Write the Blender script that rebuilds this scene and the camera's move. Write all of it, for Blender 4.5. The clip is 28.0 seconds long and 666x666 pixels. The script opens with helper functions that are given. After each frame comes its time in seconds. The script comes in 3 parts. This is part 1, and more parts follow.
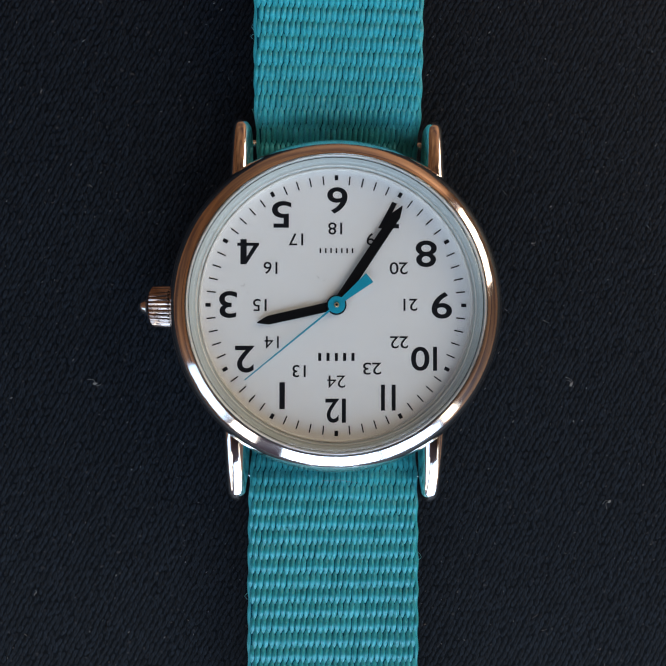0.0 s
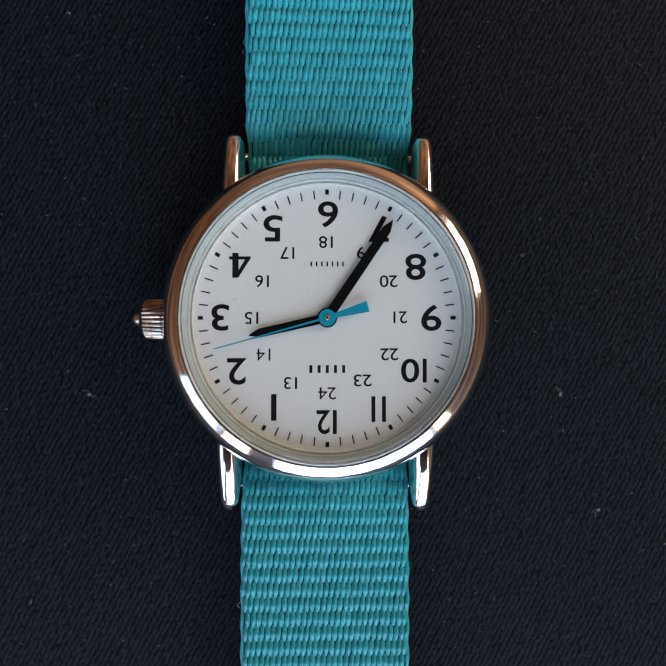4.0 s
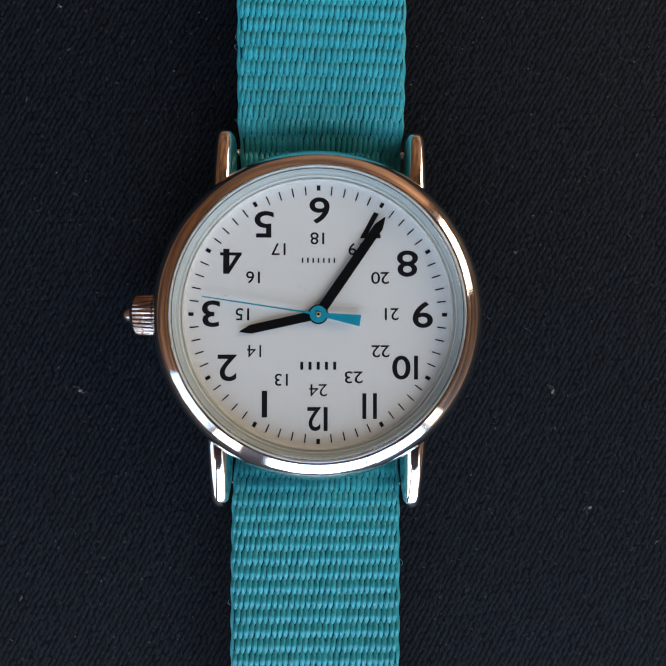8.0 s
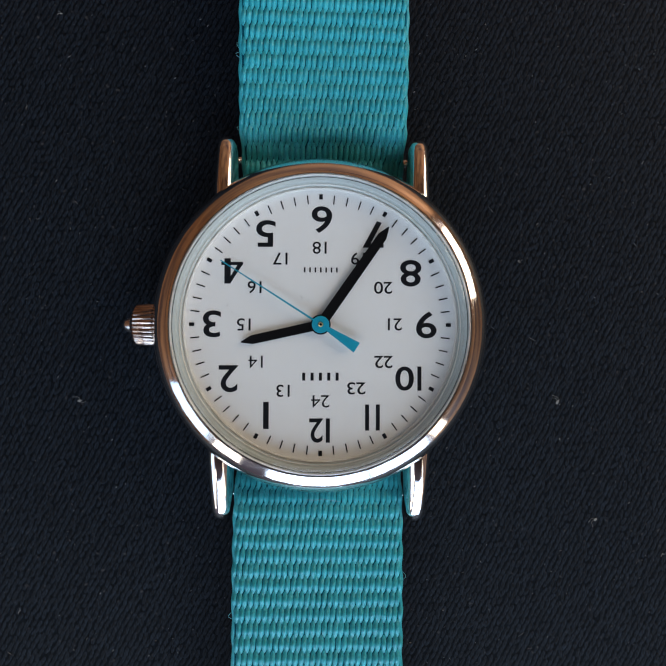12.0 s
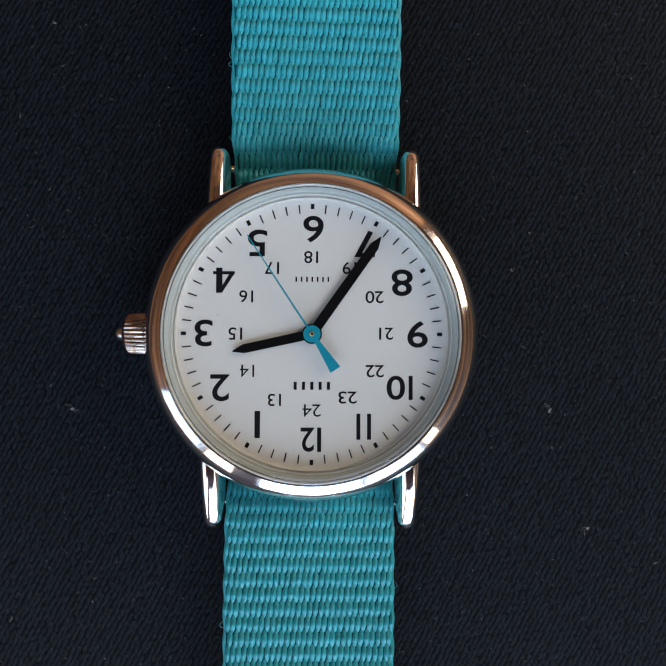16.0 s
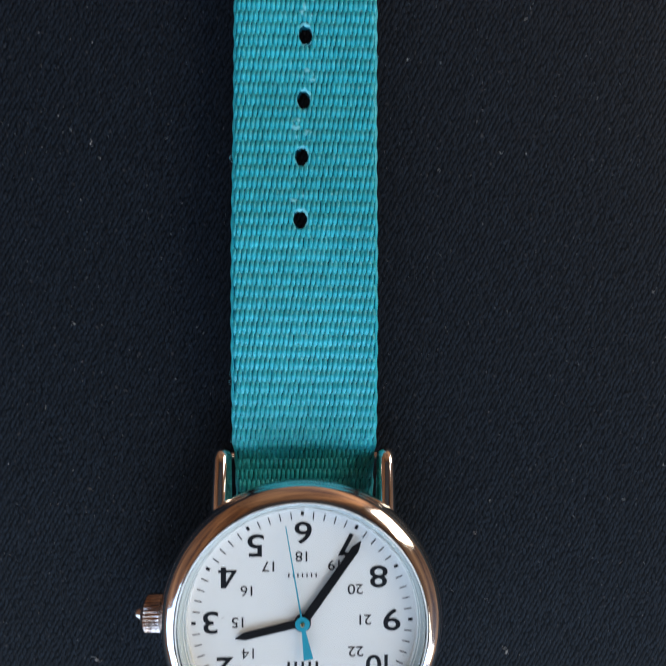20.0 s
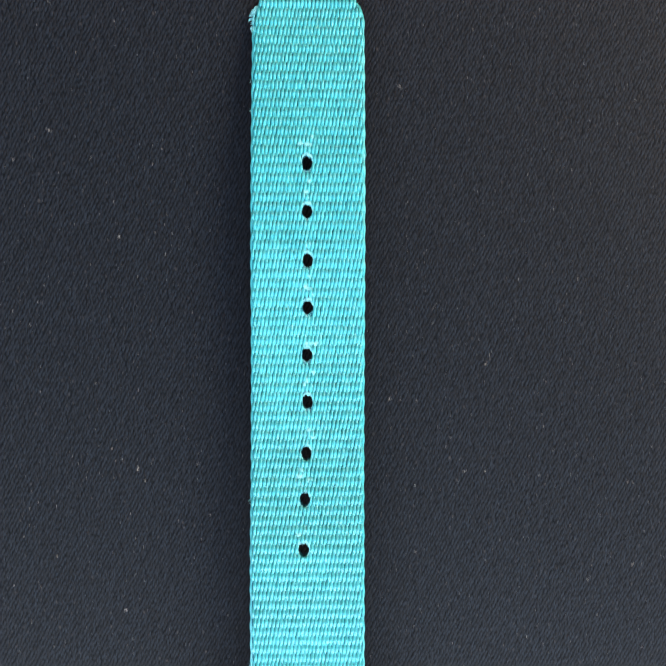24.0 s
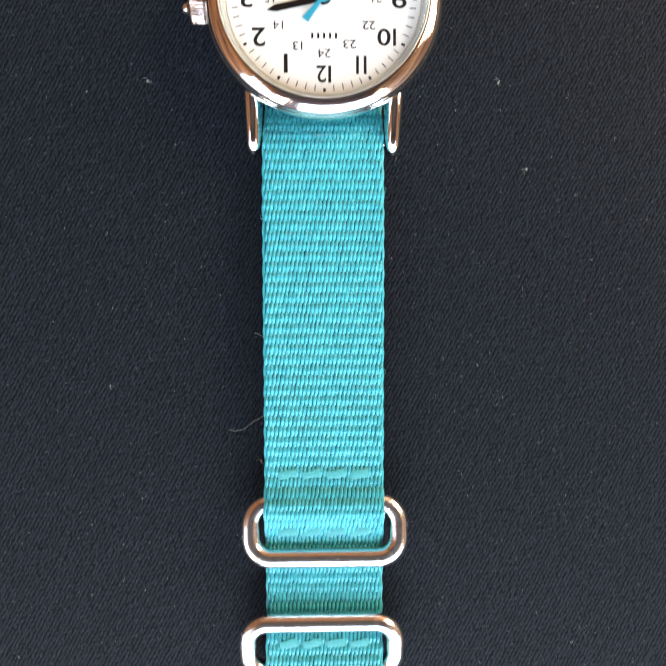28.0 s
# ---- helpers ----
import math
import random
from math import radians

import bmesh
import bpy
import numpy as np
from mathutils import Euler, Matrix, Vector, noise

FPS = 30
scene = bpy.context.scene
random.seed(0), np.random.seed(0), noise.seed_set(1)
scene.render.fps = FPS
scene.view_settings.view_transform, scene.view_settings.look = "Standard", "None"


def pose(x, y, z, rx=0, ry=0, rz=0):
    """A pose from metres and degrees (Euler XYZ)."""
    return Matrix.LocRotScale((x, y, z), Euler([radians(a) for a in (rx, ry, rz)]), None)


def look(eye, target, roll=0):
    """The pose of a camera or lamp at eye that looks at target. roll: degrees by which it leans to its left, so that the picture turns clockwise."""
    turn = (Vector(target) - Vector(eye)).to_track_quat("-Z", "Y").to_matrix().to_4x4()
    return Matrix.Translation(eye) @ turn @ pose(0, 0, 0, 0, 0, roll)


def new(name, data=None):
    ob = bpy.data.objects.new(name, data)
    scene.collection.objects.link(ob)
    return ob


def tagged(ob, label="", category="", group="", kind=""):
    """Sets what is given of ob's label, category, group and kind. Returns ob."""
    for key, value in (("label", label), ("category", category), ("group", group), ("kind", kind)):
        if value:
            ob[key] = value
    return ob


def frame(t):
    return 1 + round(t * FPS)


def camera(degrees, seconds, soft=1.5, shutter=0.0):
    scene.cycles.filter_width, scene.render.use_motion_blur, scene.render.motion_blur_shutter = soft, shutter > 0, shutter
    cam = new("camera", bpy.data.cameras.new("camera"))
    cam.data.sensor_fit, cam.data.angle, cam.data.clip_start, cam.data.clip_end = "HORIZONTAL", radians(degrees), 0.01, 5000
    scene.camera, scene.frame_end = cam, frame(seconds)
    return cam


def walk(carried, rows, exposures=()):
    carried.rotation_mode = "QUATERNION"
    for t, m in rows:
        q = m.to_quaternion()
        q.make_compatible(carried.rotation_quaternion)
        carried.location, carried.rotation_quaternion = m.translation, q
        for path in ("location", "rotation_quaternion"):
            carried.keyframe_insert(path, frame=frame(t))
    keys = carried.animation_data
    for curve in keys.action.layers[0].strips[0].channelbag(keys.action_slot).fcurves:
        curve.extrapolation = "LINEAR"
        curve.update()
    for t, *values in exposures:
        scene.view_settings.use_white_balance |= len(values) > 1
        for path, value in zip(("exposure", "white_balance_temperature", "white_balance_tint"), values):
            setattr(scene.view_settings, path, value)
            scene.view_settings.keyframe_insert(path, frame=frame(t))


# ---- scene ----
cam = camera(62.96, 28.0, shutter=0.5)
MM = 0.001
# seconds; millimetres right, up the strap, above the cloth; degrees
PATH = [
    (0.0, -1.43, -3.98, 68.87, 0.81, -0.99, 0.05),
    (0.5, -1.03, -4.36, 69.64, 0.92, -1.03, 0.10),
    (1.0, 0.04, -3.57, 69.76, 0.87, -1.01, 0.05),
    (1.5, 0.17, -3.12, 69.45, 0.84, -1.05, -0.07),
    (2.0, -1.68, -2.93, 69.60, 0.72, -1.15, -0.35),
    (2.5, -1.53, -2.95, 70.00, 0.73, -1.13, -0.37),
    (3.0, -3.17, -2.67, 70.21, 0.80, -1.24, -0.56),
    (3.5, -0.70, -2.71, 69.66, 0.88, -1.07, -0.28),
    (5.5, -0.35, -2.08, 69.75, 0.61, -1.06, 0.07),
    (6.0, -0.97, -2.02, 69.60, 0.56, -0.99, 0.04),
    (6.5, 0.73, -3.32, 69.80, 0.64, -0.99, 0.27),
    (7.0, 1.03, -2.54, 69.14, 0.69, -1.06, 0.20),
    (7.5, 0.42, -2.52, 68.96, 0.65, -1.20, 0.06),
    (8.0, 0.37, -2.74, 69.48, 0.60, -1.20, 0.12),
    (8.5, 0.27, -2.78, 70.03, 0.53, -1.12, 0.05),
    (9.0, 0.22, -2.19, 69.79, 0.53, -1.08, 0.11),
    (9.5, 0.52, -2.55, 69.67, 0.74, -1.04, 0.23),
    (10.0, 0.88, -2.00, 68.65, 0.87, -1.00, 0.14),
    (10.5, 0.19, -1.97, 68.83, 0.84, -1.13, 0.05),
    (11.0, 0.41, -2.00, 69.05, 0.77, -1.10, 0.15),
    (11.5, 0.68, -2.22, 69.04, 0.84, -1.13, 0.14),
    (12.0, 0.19, -1.81, 68.76, 0.83, -1.13, 0.17),
    (12.5, 0.83, -2.12, 68.98, 0.92, -1.02, 0.24),
    (14.5, 0.70, -2.11, 69.13, 0.96, -1.15, 0.18),
    (15.0, 0.48, -0.98, 68.95, 1.01, -1.18, 0.15),
    (15.5, 1.33, -1.26, 68.61, 1.11, -1.07, 0.28),
    (16.0, 1.20, -1.03, 68.91, 1.07, -1.08, 0.24),
    (16.5, 1.23, -0.79, 68.75, 1.13, -1.12, 0.25),
    (17.0, 0.76, -1.27, 69.11, 1.06, -1.17, 0.26),
    (17.5, 0.83, -1.03, 68.93, 1.09, -1.15, 0.30),
    (18.0, 0.78, -0.69, 68.81, 1.16, -1.10, 0.33),
    (18.5, 1.80, 1.54, 67.92, 0.93, -0.89, 0.44),
    (19.0, 1.36, 13.50, 71.16, 0.33, -1.26, 0.03),
    (19.5, 2.90, 29.96, 76.14, -0.55, -1.29, 0.10),
    (20.0, 1.79, 38.97, 79.61, -0.66, -1.85, -0.12),
    (20.5, 1.10, 51.81, 82.26, -0.76, -1.98, -0.10),
    (21.0, -0.01, 62.36, 85.86, -0.78, -1.89, -0.30),
    (21.5, 1.65, 72.10, 88.58, -1.28, -1.91, -0.41),
    (22.0, 0.62, 85.54, 92.19, -2.23, -1.52, -0.65),
    (22.5, -0.48, 97.44, 93.06, -2.63, -1.41, -0.16),
    (23.0, -0.24, 105.05, 95.22, -2.90, -1.22, -0.09),
    (23.5, 1.48, 103.79, 97.12, -2.65, -1.13, -0.11),
    (24.0, 3.14, 93.70, 98.29, -2.16, -1.12, -0.20),
    (24.5, 3.17, 74.81, 98.26, -1.74, -1.18, -0.32),
    (25.0, 0.22, 52.28, 97.00, -1.37, -1.23, -0.60),
    (25.5, 0.57, 28.24, 96.68, -1.18, -1.35, -0.61),
    (26.0, 2.38, 15.39, 95.04, -1.12, -0.98, -0.76),
    (26.5, 2.30, -4.76, 93.01, -0.85, -0.88, -0.36),
    (27.0, 3.03, -21.68, 92.99, -0.96, -1.18, -0.04),
    (27.5, 1.22, -39.38, 93.84, -0.62, -1.01, -0.09),
    (28.0, -0.43, -51.76, 93.78, -0.48, -1.05, -0.31),
]
# seconds, stops, white balance in kelvin, tint
LIGHTNESS = [(0.0, 0.0, 6500, 10), (19.0, 0.0, 6500, 10), (19.5, 0.2, 6350, 9), (20.0, 0.4, 6150, 8), (20.6, 1.52, 6800, 10), (21.0, 1.73, 6950, 12), (22.5, 1.82, 7050, 12), (24.5, 1.76, 7150, 12),
             (26.0, 1.44, 7100, 10), (26.2, 1.0, 6900, 9), (26.4, 0.27, 6550, 6), (27.2, 0.27, 6550, 6), (27.5, 0.68, 6800, 9), (27.8, 1.26, 7200, 12), (28.0, 1.47, 7300, 12)]
walk(cam, [(t, pose(x * MM, y * MM, z * MM, rx, ry, rz)) for t, x, y, z, rx, ry, rz in PATH], LIGHTNESS)

# ---- light ----
world = bpy.data.worlds.new("sky")
scene.world = world
world.use_nodes = True
wn = world.node_tree
sky = wn.nodes.new("ShaderNodeTexSky")
sky.sky_type, sky.sun_disc = "NISHITA", False
sky.sun_elevation, sky.sun_rotation = radians(35), radians(200)
wn.nodes["Background"].inputs["Strength"].default_value = 0.08
wn.links.new(sky.outputs[0], wn.nodes["Background"].inputs["Color"])


def window_light(name, eye, target, wide, high, watts, colour):
    lamp = bpy.data.lights.new(name, "AREA")
    lamp.shape, lamp.size, lamp.size_y, lamp.energy, lamp.color = "RECTANGLE", wide, high, watts, colour
    new(name, lamp).matrix_world = look(eye, target)


# room: half a side, height, and the window openings (wall, from, to, sill, head)
HALF, HIGH = 1.0, 2.2
WINDOWS = [("south", -0.995, -0.62, 0.2, 1.4), ("south", -0.38, 0.995, 0.13, 1.22), ("west", -0.995, -0.35, 0.2, 1.3), ("east", -0.995, -0.74, 0.2, 1.4), ("east", 0.2, 0.9, 0.25, 1.1)]
window_light("window_light_south", (0.308, -1.05, 0.675), (0.308, 0, 0.675), 1.36, 1.05, 20.6, (0.62, 0.80, 1.05))
window_light("window_light_side", (-0.81, -1.03, 0.8), (-0.81, 0, 0.8), 0.38, 1.18, 4.2, (0.98, 0.92, 0.82))
window_light("window_light_west", (-1.03, -0.675, 0.75), (0, -0.675, 0.75), 0.65, 1.08, 4.0, (0.56, 0.76, 1.0))
window_light("window_light_corner", (1.03, -0.868, 0.8), (0, -0.868, 0.8), 0.25, 1.18, 2.4, (1.0, 0.89, 0.72))
window_light("window_light_east", (1.06, 0.55, 0.675), (0, 0.55, 0.675), 0.66, 0.81, 11, (1.0, 0.82, 0.62))


# ---- materials ----
def material(name, colour, rough=0.5, metal=0.0):
    m = bpy.data.materials.new(name)
    m.use_nodes = True
    b = m.node_tree.nodes["Principled BSDF"]
    b.inputs["Base Color"].default_value = (*colour, 1)
    b.inputs["Roughness"].default_value = rough
    b.inputs["Metallic"].default_value = metal
    return m, b


def node(m, kind, links=(), **values):
    n = m.node_tree.nodes.new(kind)
    for key, value in values.items():
        n.inputs[key.replace("_", " ")].default_value = value
    for src, out, dst in links:
        m.node_tree.links.new(src.outputs[out], n.inputs[dst])
    return n


def mix_colours(m, factor, out, first, second):
    r = node(m, "ShaderNodeValToRGB", [(factor, out, "Fac")])
    r.color_ramp.elements[0].color, r.color_ramp.elements[1].color = (*first, 1), (*second, 1)
    return r


def coords(m, scale=(1, 1, 1), turn=0.0):
    tc = node(m, "ShaderNodeTexCoord")
    return node(m, "ShaderNodeMapping", [(tc, "Object", "Vector")], Scale=scale, Rotation=(0, 0, turn))


def bump(m, b, src, out, strength, distance, after=None):
    links = [(src, out, "Height")]
    if after:
        links.append((after, "Normal", "Normal"))
    n = node(m, "ShaderNodeBump", links, Strength=strength, Distance=distance)
    m.node_tree.links.new(n.outputs["Normal"], b.inputs["Normal"])
    return n


def cloth_material(name, dark, light, gloss):
    """Black cotton: uneven dye, fuzz and a few worn pale flecks."""
    m, b = material(name, dark, 0.8)
    cloud = node(m, "ShaderNodeTexNoise", [(coords(m), "Vector", "Vector")], Scale=45.0, Detail=4.0)
    base = mix_colours(m, cloud, "Fac", [c * 0.8 for c in dark], [c * 1.2 for c in dark])
    geo = node(m, "ShaderNodeNewGeometry")
    each = mix_colours(m, geo, "Random Per Island", dark, light)
    fuzz = node(m, "ShaderNodeTexNoise", [(coords(m, (1, 0.4, 1), radians(28)), "Vector", "Vector")], Scale=5200.0, Detail=3.0)
    thread = mix_colours(m, fuzz, "Fac", (0.3, 0.3, 0.3), (2.2, 2.15, 2.1))
    thread.color_ramp.elements[0].position, thread.color_ramp.elements[1].position = 0.35, 0.68
    dye = node(m, "ShaderNodeMix")
    dye.data_type = "RGBA"
    dye.inputs["Factor"].default_value = 0.7
    m.node_tree.links.new(base.outputs[0], dye.inputs[6])
    m.node_tree.links.new(each.outputs[0], dye.inputs[7])
    tint = node(m, "ShaderNodeMix")
    tint.data_type, tint.blend_type = "RGBA", "MULTIPLY"
    tint.inputs["Factor"].default_value = 1.0
    m.node_tree.links.new(dye.outputs[2], tint.inputs[6])
    m.node_tree.links.new(thread.outputs[0], tint.inputs[7])
    fleck = node(m, "ShaderNodeTexNoise", [(coords(m), "Vector", "Vector")], Scale=1500.0, Detail=1.0)
    pick = mix_colours(m, fleck, "Fac", (0, 0, 0), (1, 1, 1))
    pick.color_ramp.elements[0].position, pick.color_ramp.elements[1].position = 0.68, 0.80
    top = node(m, "ShaderNodeMix")
    top.data_type = "RGBA"
    m.node_tree.links.new(pick.outputs[0], top.inputs["Factor"])
    m.node_tree.links.new(tint.outputs[2], top.inputs[6])
    top.inputs[7].default_value = (0.035, 0.035, 0.038, 1)
    m.node_tree.links.new(top.outputs[2], b.inputs["Base Color"])
    bump(m, b, fuzz, "Fac", 0.5, 0.00006)
    b.inputs["Specular IOR Level"].default_value = gloss
    return m


def yarn_material(name, low, high, rough=0.5, gloss=0.5):
    m, b = material(name, high, rough)
    geo = node(m, "ShaderNodeNewGeometry")
    info = node(m, "ShaderNodeObjectInfo")
    chance = node(m, "ShaderNodeMath", [(geo, "Random Per Island", 0), (info, "Random", 1)])
    chance.operation = "ADD"
    part_of = node(m, "ShaderNodeMath", [(chance, "Value", 0)])
    part_of.operation = "FRACT"
    each = mix_colours(m, part_of, "Value", low, high)
    worn = node(m, "ShaderNodeTexNoise", [(coords(m), "Vector", "Vector")], Scale=130.0, Detail=4.0)
    fibre = node(m, "ShaderNodeTexNoise", [(coords(m, (1, 0.08, 1), 0.08), "Vector", "Vector")], Scale=9000.0, Detail=2.0)
    streak = node(m, "ShaderNodeMath", [(worn, "Fac", 0), (fibre, "Fac", 2)])
    streak.operation, streak.inputs[1].default_value = "MULTIPLY_ADD", 0.22
    wear = mix_colours(m, streak, "Value", (0.74, 0.78, 0.80), (1.24, 1.18, 1.15))
    wear.color_ramp.elements[0].position, wear.color_ramp.elements[1].position = 0.42, 0.80
    tint = node(m, "ShaderNodeMix")
    tint.data_type, tint.blend_type = "RGBA", "MULTIPLY"
    tint.inputs["Factor"].default_value = 1.0
    m.node_tree.links.new(each.outputs[0], tint.inputs[6])
    m.node_tree.links.new(wear.outputs[0], tint.inputs[7])
    m.node_tree.links.new(tint.outputs[2], b.inputs["Base Color"])
    bump(m, b, fibre, "Fac", 1.0, 0.00012)
    b.inputs["Specular IOR Level"].default_value = gloss
    b.inputs["Specular Tint"].default_value = (0.72, 0.97, 1.0, 1)
    return m


def chrome_material(name, colour, rough):
    m, b = material(name, colour, rough, 1.0)
    scratch = node(m, "ShaderNodeTexNoise", [(coords(m, (1, 1, 0.2), 0.6), "Vector", "Vector")], Scale=900.0, Detail=5.0)
    rub = mix_colours(m, scratch, "Fac", (rough * 0.6,) * 3, (rough * 1.8,) * 3)
    m.node_tree.links.new(rub.outputs[0], b.inputs["Roughness"])
    wobble = node(m, "ShaderNodeTexNoise", [(coords(m), "Vector", "Vector")], Scale=260.0, Detail=2.0)
    n = bump(m, b, wobble, "Fac", 0.5, 0.00012)
    bump(m, b, scratch, "Fac", 0.06, 0.00002, n)
    return m


def painted(name, colour, rough, grain=800.0, vary=0.08, deep=0.00001):
    m, b = material(name, colour, rough)
    n = node(m, "ShaderNodeTexNoise", [(coords(m), "Vector", "Vector")], Scale=grain, Detail=4.0)
    r = mix_colours(m, n, "Fac", [c * (1 - vary) for c in colour], [min(1, c * (1 + vary)) for c in colour])
    m.node_tree.links.new(r.outputs[0], b.inputs["Base Color"])
    bump(m, b, n, "Fac", 0.2, deep)
    return m


def boards_material(name, dark, light):
    """Level stained boards of uneven tone."""
    m, b = material(name, light, 0.6)
    rough = node(m, "ShaderNodeTexNoise", [(coords(m, (1.0, 1.0, 3.5)), "Vector", "Vector")], Scale=1.1, Detail=2.0, Roughness=0.5)
    r = mix_colours(m, rough, "Fac", dark, light)
    r.color_ramp.elements[0].position, r.color_ramp.elements[1].position = 0.36, 0.66
    m.node_tree.links.new(r.outputs[0], b.inputs["Base Color"])
    bump(m, b, rough, "Fac", 0.3, 0.002)
    return m


CLOTH = cloth_material("black_twill_ground", (0.0015, 0.0030, 0.0054), (0.0019, 0.0038, 0.0068), 0.10)
CORD = cloth_material("black_twill_thread", (0.0028, 0.0054, 0.0094), (0.0056, 0.0104, 0.0176), 0.22)
YARN = yarn_material("turquoise_nylon_yarn", (0.022, 0.355, 0.42), (0.036, 0.435, 0.515), 0.36, 0.7)
# same nylon as the yarn, darkened to paint shade into gaps and holes
SHADED_CORE = yarn_material("shade_darkened_nylon_core", (0.0018, 0.075, 0.11), (0.0025, 0.095, 0.135), 0.7, 0.1)
MELT = painted("melted_nylon", (0.17, 0.57, 0.64), 0.4, 900.0, 0.15, 0.00005)
THREAD = painted("green_teal_thread", (0.035, 0.33, 0.36), 0.6, 3000.0, 0.2, 0.00003)
CHROME = chrome_material("polished_chrome", (0.88, 0.86, 0.83), 0.085)
FLANK = chrome_material("polished_case_metal", (0.84, 0.82, 0.79), 0.07)
CROWN = chrome_material("dull_crown_metal", (0.52, 0.45, 0.42), 0.2)
BRASS = chrome_material("pale_brass", (0.72, 0.58, 0.34), 0.25)
STEEL = chrome_material("ring_steel", (0.86, 0.84, 0.82), 0.19)
DIAL = painted("white_dial_paint", (0.765, 0.75, 0.745), 0.55, 300.0, 0.015, 0.000004)
INK = painted("black_dial_ink", (0.007, 0.008, 0.011), 0.45, 2000.0, 0.2)
BLACK = painted("black_lacquer", (0.004, 0.004, 0.005), 0.35, 1500.0, 0.2)
BLUE = painted("turquoise_lacquer", (0.003, 0.27, 0.40), 0.4, 1500.0, 0.06)
RING = painted("grey_plastic_ring", (0.50, 0.53, 0.52), 0.3, 900.0, 0.06)
SATIN = chrome_material("satin_edge_metal", (0.92, 0.90, 0.86), 0.38)
SMEAR = painted("pale_melted_nylon", (0.17, 0.56, 0.62), 0.5, 1200.0, 0.25, 0.00004)
for dull in (INK, BLACK):
    dull.node_tree.nodes["Principled BSDF"].inputs["Specular IOR Level"].default_value = 0.15
GRIME = painted("dark_brown_grime", (0.03, 0.018, 0.012), 0.8, 3000.0, 0.3)
LINT = painted("pale_lint", (0.24, 0.24, 0.23), 0.9, 3000.0, 0.3)
PLASTER = boards_material("brown_wall_boards", (0.06, 0.018, 0.010), (0.42, 0.19, 0.075))
MAUVE = painted("mauve_grey_wall_paint", (0.17, 0.14, 0.20), 0.6, 6.0, 0.3, 0.001)
TIMBER = painted("dark_ceiling_boards", (0.06, 0.055, 0.055), 0.7, 5.0, 0.25, 0.0005)
BOARD = painted("brown_floor_boards", (0.20, 0.13, 0.08), 0.6, 8.0, 0.3, 0.0005)
SASH = painted("mauve_grey_window_paint", (0.22, 0.18, 0.24), 0.5, 20.0, 0.1, 0.0002)


def glass_material():
    """Thin clear glass: straight through, with a mirror gloss that follows its Fresnel."""
    m = bpy.data.materials.new("watch_crystal_glass")
    m.use_nodes = True
    m.node_tree.nodes.remove(m.node_tree.nodes["Principled BSDF"])
    fres = node(m, "ShaderNodeFresnel", IOR=1.32)
    clear = node(m, "ShaderNodeBsdfTransparent", Color=(0.97, 0.985, 0.98, 1))
    gloss = node(m, "ShaderNodeBsdfGlossy", Roughness=0.02)
    mix = node(m, "ShaderNodeMixShader", [(fres, 0, 0), (clear, 0, 1), (gloss, 0, 2)])
    m.node_tree.links.new(mix.outputs[0], m.node_tree.nodes["Material Output"].inputs["Surface"])
    return m


GLASS = glass_material()


# ---- mesh helpers (millimetres in, metres out) ----
def finish(ob, bm, mat, smooth=True):
    for v in bm.verts:
        v.co *= MM
    me = bpy.data.meshes.new(ob.name)
    bm.to_mesh(me)
    bm.free()
    for p in me.polygons:
        p.use_smooth = smooth
    if smooth:
        me.set_sharp_from_angle(angle=radians(38))
    me.materials.append(mat)
    return me


def part(name, bm, mat, parent, label="", smooth=True):
    """Links a bmesh, in millimetres, as one mesh object under a thing."""
    ob = new(name)
    me = finish(ob, bm, mat, smooth)
    bpy.data.objects.remove(ob)
    ob = new(name, me)
    ob.parent = parent
    return tagged(ob, label)


def thing(name, label, category, group="", kind=""):
    return tagged(new(name), label, category, group, kind)


def grid_faces(bm, rows, wrap=False, across=False):
    """Quads over rows of vertices; wrap joins the last row to the first, across the last column to the first."""
    n = len(rows)
    for i in range(n if wrap else n - 1):
        a, b = rows[i], rows[(i + 1) % n]
        k = len(a)
        for j in range(k if across else k - 1):
            bm.faces.new((a[j], a[(j + 1) % k], b[(j + 1) % k], b[j]))


def lathe(profile, steps=160, closed=False):
    """Turns a profile of (radius, height) about z."""
    bm = bmesh.new()
    rows = []
    for i in range(steps):
        a = 2 * math.pi * i / steps
        rows.append([bm.verts.new((r * math.cos(a), r * math.sin(a), z)) for r, z in profile])
    grid_faces(bm, rows, wrap=True, across=closed)
    bmesh.ops.remove_doubles(bm, verts=bm.verts, dist=1e-5)
    bmesh.ops.recalc_face_normals(bm, faces=bm.faces)
    return bm


def plate(outline, low, high, chamfer=0.0):
    """A flat plate with the outline (x, y), from low to high, its upper edge chamfered."""
    bm = bmesh.new()
    n = len(outline)
    cx, cy = sum(p[0] for p in outline) / n, sum(p[1] for p in outline) / n
    levels = [(0, low), (0, high - chamfer), (chamfer, high)] if chamfer else [(0, low), (0, high)]
    rows = []
    for inset, z in levels:
        row = []
        for x, y in outline:
            d = math.hypot(x - cx, y - cy) or 1
            row.append(bm.verts.new((x - inset * (x - cx) / d, y - inset * (y - cy) / d, z)))
        rows.append(row)
    grid_faces(bm, rows, across=True)
    bm.faces.new(rows[-1])
    bm.faces.new(rows[0][::-1])
    bmesh.ops.recalc_face_normals(bm, faces=bm.faces)
    return bm


